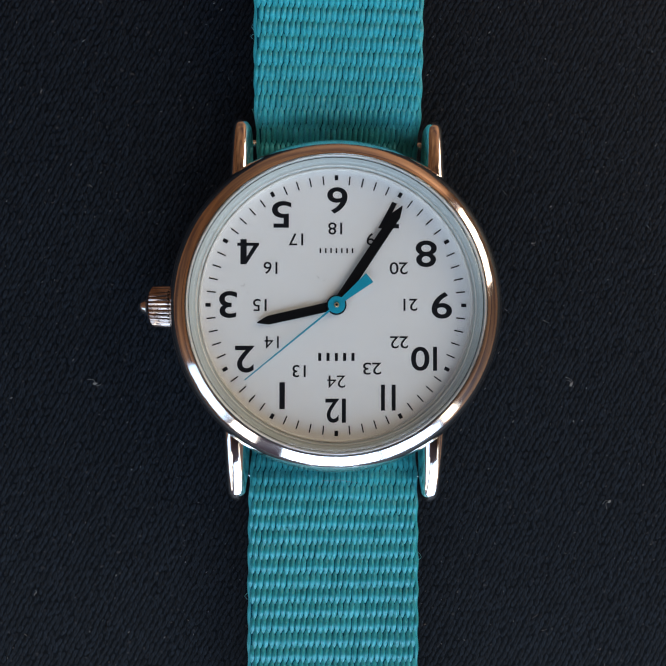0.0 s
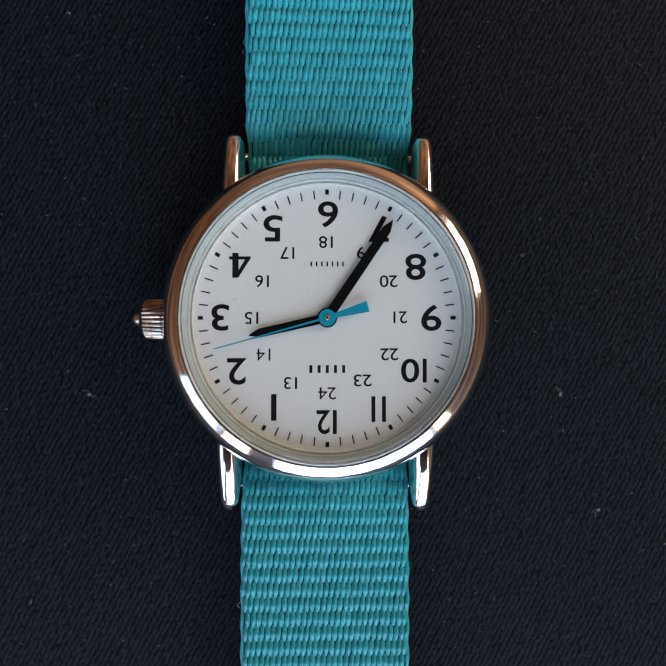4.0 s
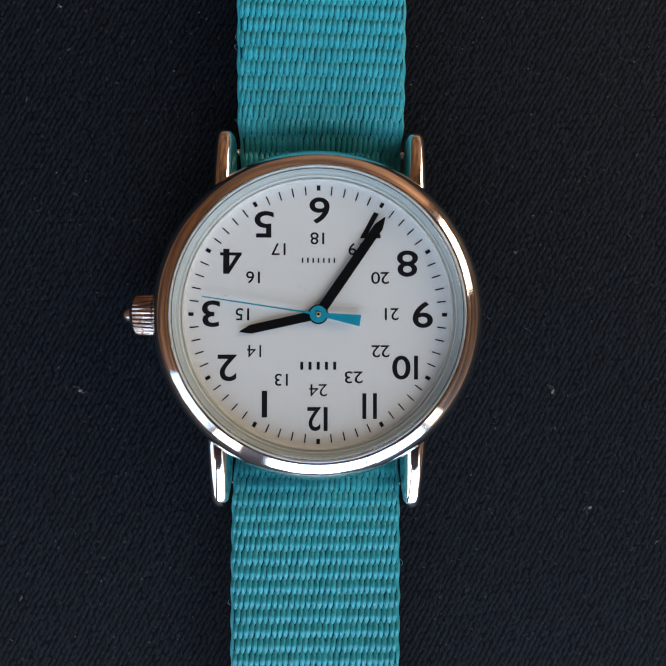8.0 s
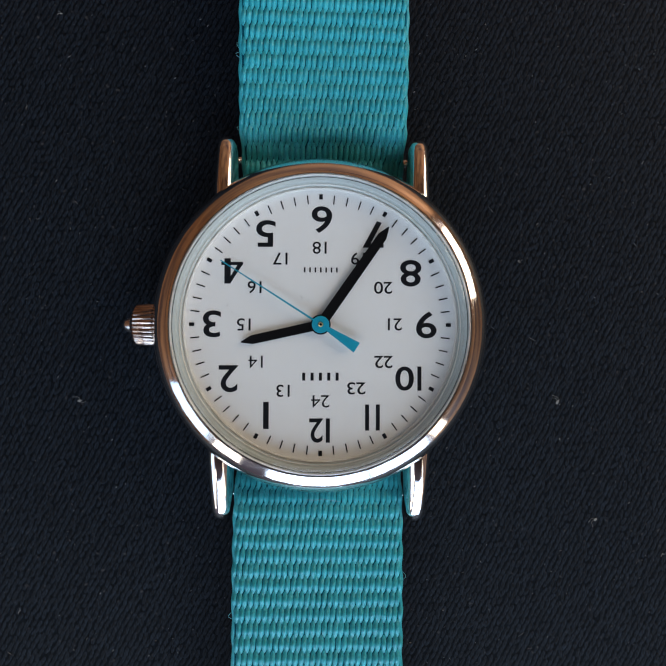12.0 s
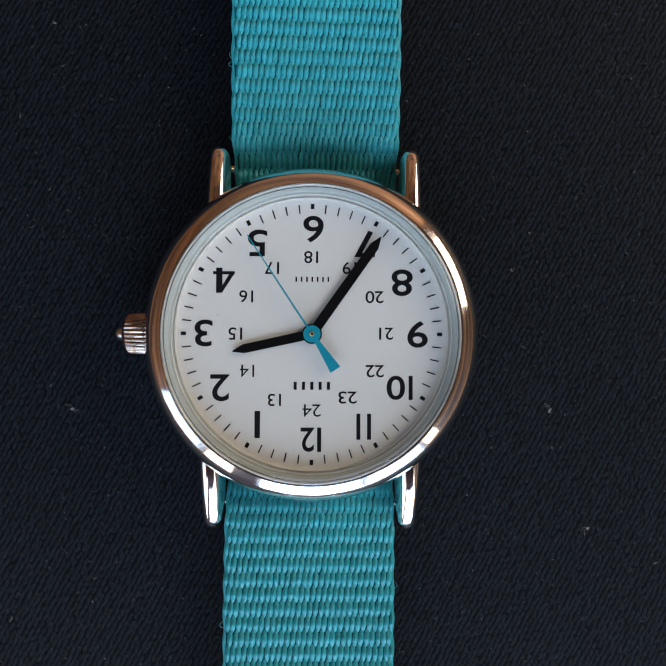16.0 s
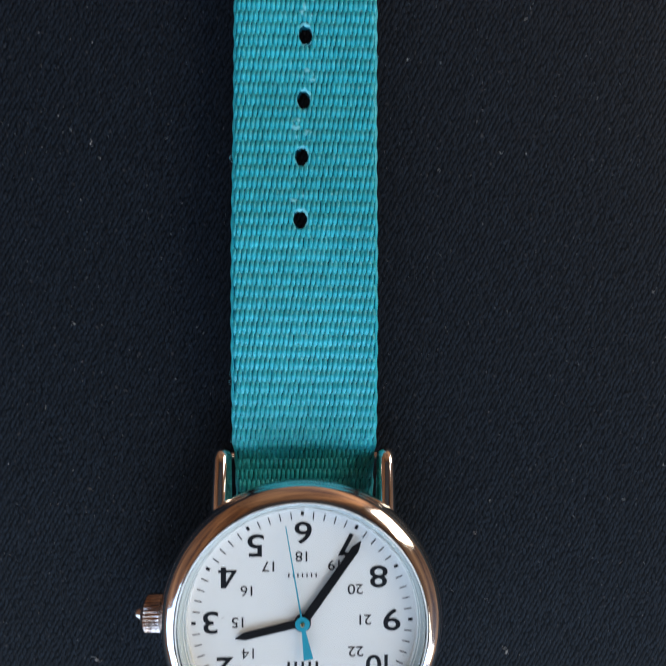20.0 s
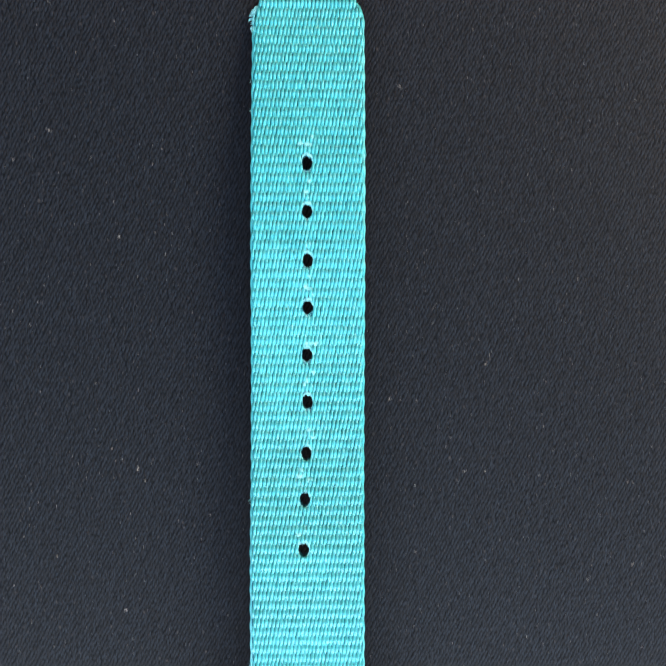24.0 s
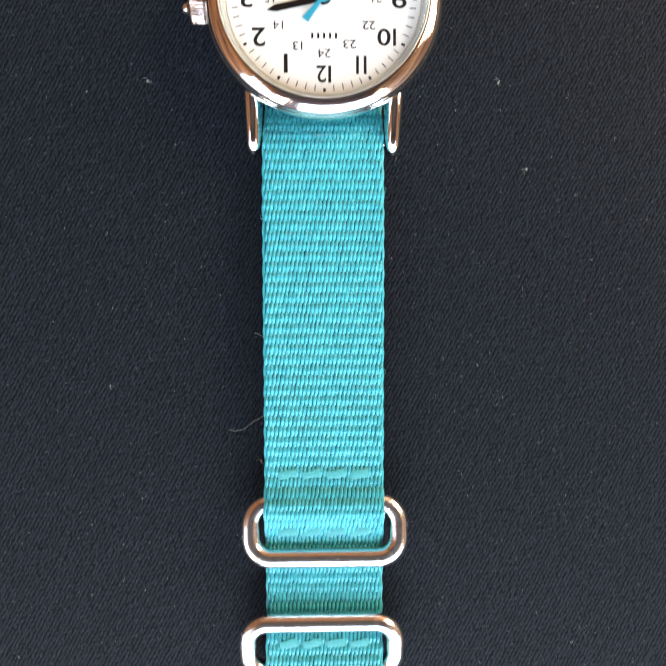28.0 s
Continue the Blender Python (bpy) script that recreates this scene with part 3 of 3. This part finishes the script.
rnd = random.Random(17)
BEZEL_DIRT = [rnd.gauss(8, 14) for _ in range(16)] + [rnd.gauss(-35, 6) for _ in range(6)] + [rnd.gauss(180, 16) for _ in range(8)] + [rnd.uniform(225, 300) for _ in range(8)]
for angle in BEZEL_DIRT:
    r = rnd.uniform(16.7, 17.9)
    z = float(np.interp(r, (16.55, 16.9, 17.3, 17.7, 18.0), (9.95, 9.81, 9.61, 9.37, 9.14)))
    bm = bmesh.new()
    size = rnd.uniform(0.03, 0.07)
    bmesh.ops.create_icosphere(bm, subdivisions=1, radius=size, matrix=Matrix.Translation((r * math.cos(radians(angle)), r * math.sin(radians(angle)), z)) @ Matrix.Diagonal((1, 1.4, 0.5, 1)))
    part("dirt_speck", bm, DUST if rnd.random() < 0.4 else GRIME, bezel)
for x, y, long, turn in ((-10.0, 1.9, 0.30, 30), (-10.2, 10.6, 0.22, 70), (-2.0, 2.9, 0.25, 120), (-1.3, 2.5, 0.2, 40), (13.0, -3.4, 0.08, 0), (11.6, 1.9, 0.09, 0), (-15.6, 3.6, 0.06, 0), (-15.2, 1.9, 0.06, 0), (-13.2, 7.6, 0.2, 100), (8.9, -1.6, 0.05, 0)):
    a = radians(turn)
    pts = [(x + long * q * math.cos(a + 0.7 * q), y + long * q * math.sin(a + 0.7 * q), 10.41 + 0.015 * math.sin(3 * q)) for q in (-1.0, -0.4, 0.3, 1.0)]
    part("lint_fleck", tube(pts, 0.025, 5), LINT, crystal)


# ---- pointers ----
def pointer(name, outline, z, thick, mat, label):
    return part(name, plate(outline, z, z + thick, 0.04), mat, watch, label, smooth=False)


def spear(long, wide):
    """A straight pointer along +y with a hub ring and a pointed tip."""
    hub = 1.12
    pts = [(-wide / 2, math.sqrt(hub * hub - wide * wide / 4)), (-wide * 0.47, long - 1.25), (-0.06, long), (0.06, long), (wide * 0.47, long - 1.25), (wide / 2, math.sqrt(hub * hub - wide * wide / 4))]
    a0 = math.atan2(pts[-1][1], pts[-1][0])
    sweep = 2 * math.pi - 2 * (math.pi / 2 - a0)
    return pts + [(hub * math.cos(a0 - sweep * k / 30), hub * math.sin(a0 - sweep * k / 30)) for k in range(1, 30)]


hour = pointer("hour_pointer", spear(9.05, 1.06), 0.25, 0.14, BLACK, "black lacquered hour pointer")
minute = pointer("minute_pointer", spear(13.25, 1.14), 0.5, 0.14, BLACK, "black lacquered minute pointer")
a = math.asin(0.11 / 0.96)
b = math.asin(0.27 / 0.96)
sweep_outline = [(0.11, 0.95), (0.06, 13.1), (-0.06, 13.1), (-0.11, 0.95)]
sweep_outline += [(0.96 * math.cos(q), 0.96 * math.sin(q)) for q in np.linspace(math.pi / 2 + a + 0.1, 1.5 * math.pi - b - 0.05, 18)]
sweep_outline += [(-0.27, -0.95), (-0.64, -4.75), (0.64, -4.75), (0.27, -0.95)]
sweep_outline += [(0.96 * math.cos(q), 0.96 * math.sin(q)) for q in np.linspace(1.5 * math.pi + b + 0.05, 2.5 * math.pi - a - 0.1, 18)]
second = pointer("second_pointer", sweep_outline, 0.76, 0.09, BLUE, "thin turquoise second pointer with flared tail")
pin = part("pin", lathe([(0.14, 0.8), (0.14, 0.98), (0.2, 1.02), (0.27, 0.99), (0.3, 0.8)], 24, True), BRASS, second, "small brass pin ring")
part("pin_core", lathe([(0.001, 0.93), (0.1, 0.92), (0.138, 0.88), (0.138, 0.8), (0.001, 0.8)], 20), BLACK, pin)

# ---- strap ----
WIDTH = 19.7
ROW, PITCH = 1.64, 0.655
# centres of the weave's rows: the lower length and the upper length have rows of their own
ROWS = [-20.1 + 1.665 * k for k in range(3, -57, -1)] + [24.25 + 1.62 * k for k in range(-6, 77)]
PROFILE = [(-114, 1.4), (-112, 3.4), (-109.6, 4.9), (-106, 4.1), (-100.4, 2.9), (-95, 3.2), (-90.3, 3.3), (-86.5, 4.4), (-81.6, 6.8), (-80.6, 6.8), (-77.2, 5.4), (-74, 5.2), (-70, 5.6), (-55, 5.8), (-40, 5.7), (-30, 5.3),
           (-24, 5.0), (-22, 4.8), (-20.5, 4.5), (-19.5, 4.15), (-18.5, 3.65), (-17.5, 3.0), (-16.5, 2.2), (-15.5, 1.45), (-14.5, 1.1), (15.5, 1.1), (17, 1.3), (17.9, 1.5), (18.6, 1.7), (20, 2.2), (21, 2.8), (22, 3.9), (23, 4.75), (24, 5.0), (30, 5.8), (40, 6.7), (53, 6.9), (62, 6.3), (70, 5.7), (86, 5.3), (105, 5.7), (119, 5.0), (135, 3.2), (147, 1.5)]
LEAN_OVER = [(-112, -0.5), (-80, -0.4), (-25, -0.27), (0, 0.0), (25, 0.27), (53, 0.38), (90, 0.65), (119, 0.82), (147, 0.95)]
HOLES = [(53.3, -0.58), (61.8, -0.4), (69.6, -0.23), (78.5, -0.03), (86.5, -0.16), (94.6, 0.0), (102.6, 0.0), (110.9, -0.12), (119.1, -0.2)]


def smooth_table(table):
    xs, ys = [p[0] for p in table], [p[1] for p in table]
    fine = np.arange(xs[0] - 6, xs[-1] + 6, 0.25)
    vals = np.interp(fine, xs, ys)
    k = np.hanning(9)
    vals = np.convolve(np.pad(vals, 4, mode="edge"), k / k.sum(), "valid")
    return lambda y: float(np.interp(y, fine, vals))


SLANT = [(-112, 0.0), (24, 0.0), (32, -0.012), (50, -0.012), (60, 0.0), (147, 0.0)]  # how far the rows run askew
top_at, lean_at, slant_at = smooth_table(PROFILE), smooth_table(LEAN_OVER), smooth_table(SLANT)
END_A, END_B = -113.8, 148.8


def half_width(y):
    """Half the strap's width, the far end cut off at its corners."""
    w = WIDTH / 2 - 0.06 - 0.2 * max(0.0, min(1.0, (abs(y) - 30) / 30)) + 0.035 * math.cos(2 * math.pi * y / (2 * ROW))
    left = 4.2 - (END_B - y)
    return w - 4.2 + math.sqrt(max(0.0, 4.2 ** 2 - left * left)) if left > 0 else w


def ragged(a, seed):
    """How far a hole's torn edge strays from its oval."""
    return 1 + 0.16 * noise.noise(Vector((1.6 * math.cos(a), 1.6 * math.sin(a), seed * 3.7)))


def in_hole(x, y, grow=1.0):
    for hy, hx in HOLES:
        if abs(y - hy) < 2.2 and abs(x - hx) < 1.6:
            a = math.atan2(y - hy, x - hx)
            r = grow * ragged(a, hy)
            return ((x - hx) / (0.92 * r)) ** 2 + ((y - hy) / (1.35 * r)) ** 2 < 1
    return False


def strap_core():
    """The woven band under the face yarns, with holes through it; its dark colour paints shade between them."""
    step, cols, thick = 0.28, 66, 1.05
    n = int((END_B - END_A) / step)
    verts, faces, index = [], [], {}

    def vert(i, j, k):
        if (i, j, k) not in index:
            y = END_A + i * step
            u = (j / cols * 2 - 1)
            index[i, j, k] = len(verts)
            edge = 0.25 * max(0, abs(u) - 0.93) / 0.07
            z = top_at(y) - (edge if k == 0 else thick - edge)
            verts.append(((lean_at(y) + u * half_width(y)) * MM, y * MM, z * MM))
        return index[i, j, k]

    solid = set()
    for i in range(n):
        y = END_A + (i + 0.5) * step
        near = any(abs(y - hy) < 2 for hy, hx in HOLES)
        for j in range(cols):
            x = ((j + 0.5) / cols * 2 - 1) * WIDTH / 2
            if not (near and in_hole(x, y)):
                solid.add((i, j))
    for i, j in solid:
        faces.append([vert(i, j, 0), vert(i, j + 1, 0), vert(i + 1, j + 1, 0), vert(i + 1, j, 0)])
        faces.append([vert(i, j, 1), vert(i + 1, j, 1), vert(i + 1, j + 1, 1), vert(i, j + 1, 1)])
        for di, dj, p, q in ((0, -1, (0, 0), (1, 0)), (0, 1, (1, 1), (0, 1)), (-1, 0, (0, 1), (0, 0)), (1, 0, (1, 0), (1, 1))):
            if (i + di, j + dj) not in solid:
                a, b = (i + p[0], j + p[1]), (i + q[0], j + q[1])
                faces.append([vert(*b, 0), vert(*a, 0), vert(*a, 1), vert(*b, 1)])
    me = bpy.data.meshes.new("strap")
    me.from_pydata(verts, [], faces)
    for p in me.polygons:
        p.use_smooth = True
    me.materials.append(SHADED_CORE)
    ob = new("strap", me)
    ob.parent = watch
    return tagged(ob, "turquoise woven nylon strap with punched holes")


strap = strap_core()


def yarn_object(name, verts, faces):
    me = bpy.data.meshes.new(name)
    me.from_pydata(verts, [], faces)
    for p in me.polygons:
        p.use_smooth = True
    me.materials.append(YARN)
    ob = new(name, me)
    ob.parent = strap
    return ob


def strap_yarns():
    """The face yarns: pointed floats in staggered rows, each bowed over the weft beneath it."""
    rnd = random.Random(11)
    US = (-1.0, -0.88, -0.74, -0.56, -0.36, -0.12, 0.12, 0.36, 0.56, 0.74, 0.88, 1.0)
    VS = (-1.0, -0.55, 0.0, 0.55, 1.0)
    verts, faces = [], []
    for r, yc in enumerate(ROWS):
        if not END_A + 0.7 < yc < END_B - 0.7:
            continue
        count = int(WIDTH / PITCH)
        for c in range(-1, count + 1):
            x0 = (c + 0.5 * (r % 2) + 0.25 - count / 2) * PITCH + rnd.uniform(-0.03, 0.03)
            hw = half_width(yc)
            if abs(x0) > hw - 0.1 or (abs(yc - 86) < 36 and in_hole(x0, yc, 0.9)):
                continue
            half_l = ROW * 0.63 * rnd.uniform(0.96, 1.04)
            half_w = PITCH * 0.495 * rnd.uniform(0.92, 1.07)
            tall, tilt = 0.38 * rnd.uniform(0.9, 1.1), 0.05 + rnd.uniform(-0.05, 0.05)
            shift = rnd.uniform(-0.05, 0.05)
            near = 18.0 < -yc < 34.5
            mine, base = ([], 0) if near else (verts, len(verts))
            for u in US:
                y = yc + shift + u * half_l + slant_at(yc) * x0
                wide = half_w * (1 - abs(u) ** 3.2 * 0.82)
                d = abs(u) * half_l / (ROW / 2)
                arch = 0.64 + 0.36 * math.cos(math.pi * min(1.0, d)) - 0.8 * max(0.0, d - 1.0)
                zb, xb = top_at(y), lean_at(y)
                for v in VS:
                    x = x0 + tilt * u + v * wide
                    yy = y
                    for hy, hx in HOLES:
                        d = math.hypot((x - hx) / 0.95, (y - hy) / 1.38)
                        if abs(y - hy) < 1.4 and d < 1:
                            x, yy = hx + (x - hx) / max(d, 0.05), hy + (y - hy) / max(d, 0.05)
                    drop = 0.25 * max(0.0, abs(x) / hw - 0.93) / 0.07
                    mine.append(((xb + x) * MM, yy * MM, (zb - 0.03 - drop + tall * arch * (1 - 0.45 * v ** 4 - 0.45 * v * v)) * MM))
            nv, own = len(VS), []
            for i in range(len(US) - 1):
                for j in range(nv - 1):
                    k = base + i * nv + j
                    (own if near else faces).append((k, k + 1, k + nv + 1, k + nv))
            if near:
                yarn_object("yarn", mine, own)
    ob = yarn_object("yarn_layer", verts, faces)
    return tagged(ob, "staggered rows of glossy turquoise yarn", kind="stuff")


strap_yarns()


def selvage(side):
    """The strap's bound edge, a cord of yarn that swells row by row."""
    path, radii = [], []
    y = END_A + 1
    while y < END_B - 0.15:
        path.append((lean_at(y) + side * (half_width(y) - 0.14), y, top_at(y) - 0.46))
        radii.append(0.31 + 0.045 * math.cos(math.pi * y / ROW + side))
        y += ROW / 5 if y < END_B - 4.6 else 0.12
    part("selvage", tube(path, radii, 8), YARN, strap, "bound yarn edge")


selvage(-1)
selvage(1)


def eyelet(y, x, seed):
    """The melted rim of a punched hole, lumpy, with a smear above it."""
    rnd = random.Random(seed)
    z, dx = top_at(y), lean_at(y)
    path, radii = [], []
    for k in range(28):
        a = 2 * math.pi * k / 28
        r = ragged(a, y) * rnd.uniform(0.97, 1.05)
        yy = y + 1.42 * r * math.sin(a)
        path.append((dx + x + 0.98 * r * math.cos(a), yy, top_at(yy) - 0.02))
        radii.append(0.04 + 0.06 * rnd.random() + (0.19 * max(0.0, math.sin(a + 0.3)) ** 2))
    part("hole_rim", tube(path, radii, 8, True, 0.8), MELT, strap, "melted rim of a strap hole")
    wall_bm = bmesh.new()
    rows = []
    for zz in (z - 0.05, z - 1.0):
        rows.append([wall_bm.verts.new((dx + x + 0.93 * math.cos(2 * math.pi * k / 28), y + 1.37 * math.sin(2 * math.pi * k / 28), zz)) for k in range(28)])
    grid_faces(wall_bm, rows, across=True)
    # hole wall in the darkened nylon, shade painted into its colour
    part("hole_wall", wall_bm, SHADED_CORE, strap)
    for k in range(rnd.randint(2, 5)):
        blob = bmesh.new()
        bmesh.ops.create_icosphere(blob, subdivisions=2, radius=1)
        bx, by = rnd.gauss(0, 0.6), rnd.uniform(1.9, 3.4) if k < 3 else rnd.uniform(3.0, 5.4)
        sx, sy = rnd.uniform(0.35, 0.8), rnd.uniform(0.18, 0.4) if k < 3 else rnd.uniform(0.25, 0.6)
        for v in blob.verts:
            n = 0.75 + 0.8 * noise.noise(v.co * 2 + Vector((seed * 3.1, k, 0)))
            yy = y + by + v.co.y * sy * n
            v.co = Vector((dx + x + bx + v.co.x * sx * n, yy, top_at(yy) + 0.12 + v.co.z * 0.08))
        part("melted_smear", blob, SMEAR, strap, "pale scuff of melted nylon")


for i, (y, x) in enumerate(HOLES):
    eyelet(y, x, i + 1)


def hair(name, points, r, mat, parent, label=""):
    return part(name, tube(points, [r] * (len(points) - 1) + [r * 0.5], 5), mat, parent, label)


def fray(seed):
    """Loose ends of yarn at the cut corner of the strap's tip."""
    rnd = random.Random(seed)
    for k in range(9):
        y = 142.6 + 0.5 * k + rnd.uniform(-0.2, 0.2)
        x = lean_at(y) - half_width(y) + 0.25
        z, a, long = top_at(y) - 0.1, radians(150 + rnd.gauss(0, 28)), rnd.uniform(0.5, 1.1)
        pts = [(x + long * q * math.cos(a + 0.5 * q), y + long * q * math.sin(a + 0.5 * q), z + 0.22 * math.sin(2.2 * q)) for q in (0.0, 0.35, 0.7, 1.0)]
        hair("frayed_end", pts, 0.09, SMEAR, strap, "pale frayed yarn end")


def edge_fuzz(seed):
    """Fine filaments standing off the strap's edges."""
    rnd = random.Random(seed)
    for side, y in [(-1, 32.6), (-1, 31.5), (-1, 23.3), (-1, 138.5), (-1, 133.4), (-1, 128.2), (1, 120.6), (-1, 96.4), (1, 75.8), (-1, 61.5), (1, -29.2), (-1, -33.6), (-1, -47.7), (1, -58.9), (-1, -62.3), (1, -71.0)]:
        x = lean_at(y) + side * (half_width(y) - 0.05)
        z, long, bow = top_at(y) - 0.35, rnd.uniform(0.7, 1.5), rnd.uniform(0.25, 0.6)
        pts = [(x + side * bow * math.sin(math.pi * q), y + long * (q - 0.5), z + 0.25 * math.sin(math.pi * q)) for q in (0.0, 0.2, 0.4, 0.6, 0.8, 1.0)]
        hair("loose_filament", pts, 0.013, SMEAR, strap, "fine loose nylon filament")


fray(4)
edge_fuzz(9)
tagged(hair("caught_fibre", [(-1.56, -20.34, 5.0), (-0.5, -20.36, 5.1), (0.42, -20.22, 5.12), (1.53, -20.46, 5.05), (2.5, -20.6, 4.9)], 0.022, LINT, None, "thin white fibre lying on the turquoise strap"), category="fibre", group="loose fibres")


def stitches(y, count, long):
    """A row of flat thread stitches across the strap."""
    rnd = random.Random(int(-y * 10))
    for k in range(count):
        x = (k - (count - 1) / 2) * (long + 0.4) + lean_at(y)
        path = []
        lift = [rnd.uniform(-0.1, 0.1) for _ in range(7)]
        for s, d in zip((-0.5, -0.42, -0.2, 0.1, 0.35, 0.46, 0.5), lift):
            yy = y + 0.55 * s + d
            path.append((x + s * long, yy, top_at(yy) + (0.24 if abs(s) < 0.45 else -0.05)))
        part("stitch", tube(path, [0.55 + 0.28 * rnd.random() for _ in range(7)], 10, False, 0.13), THREAD, strap, "green-teal thread stitch")


stitches(-75.4, 4, 3.5)
stitches(-84.8, 4, 3.5)
stitches(-104.1, 4, 3.5)


def keeper(y, z_top, z_low, wide, high, r, aside):
    """A rounded rectangular metal loop round the strap, tilted as it lies."""
    w, h, c = wide / 2 - r, high / 2 - r, 3.4
    path = []
    for cx, cy, a0 in ((w - c, h - c, 0), (-w + c, h - c, 90), (-w + c, -h + c, 180), (w - c, -h + c, 270)):
        for k in range(9):
            a = radians(a0 + 90 * k / 8)
            px, py = cx + c * math.cos(a), cy + c * math.sin(a)
            path.append((px + lean_at(y) + aside, y + py, z_low + (z_top - z_low) * (py + h) / (2 * h)))
    full = []
    for i, p in enumerate(path):
        q = path[(i + 1) % len(path)]
        n = 6 if math.dist(p, q) > 2 else 1
        full += [tuple(p[k] + (q[k] - p[k]) * s / n for k in range(3)) for s in range(n)]
    part("keeper_ring", tube(full, r, 16, True, 0.9), STEEL, watch, "polished steel keeper ring round the strap")


keeper(-84.9, 4.05, 4.95, 27.4, 11.9, 1.55, 0.1)
keeper(-104.7, 4.4, 2.75, 27.4, 11.9, 1.5, -0.45)


# ---- what moves ----
def motions():
    z = ZDIAL * MM
    start_s, start_m, start_h = 50.6, 213.6, 77.3

    def at(angle):
        return pose(0, 0, z, 0, 0, 180 - angle)

    beats = []
    for n in range(28):
        beats += [(n, at(start_s + 6 * n)), (n + 0.9333, at(start_s + 6 * n))]
    beats.append((28, at(start_s + 6 * 28)))
    walk(second, beats)
    walk(minute, [(0, at(start_m)), (14, at(start_m + 1.4)), (28, at(start_m + 2.8))])
    walk(hour, [(0, at(start_h)), (28, at(start_h + 0.23))])


motions()
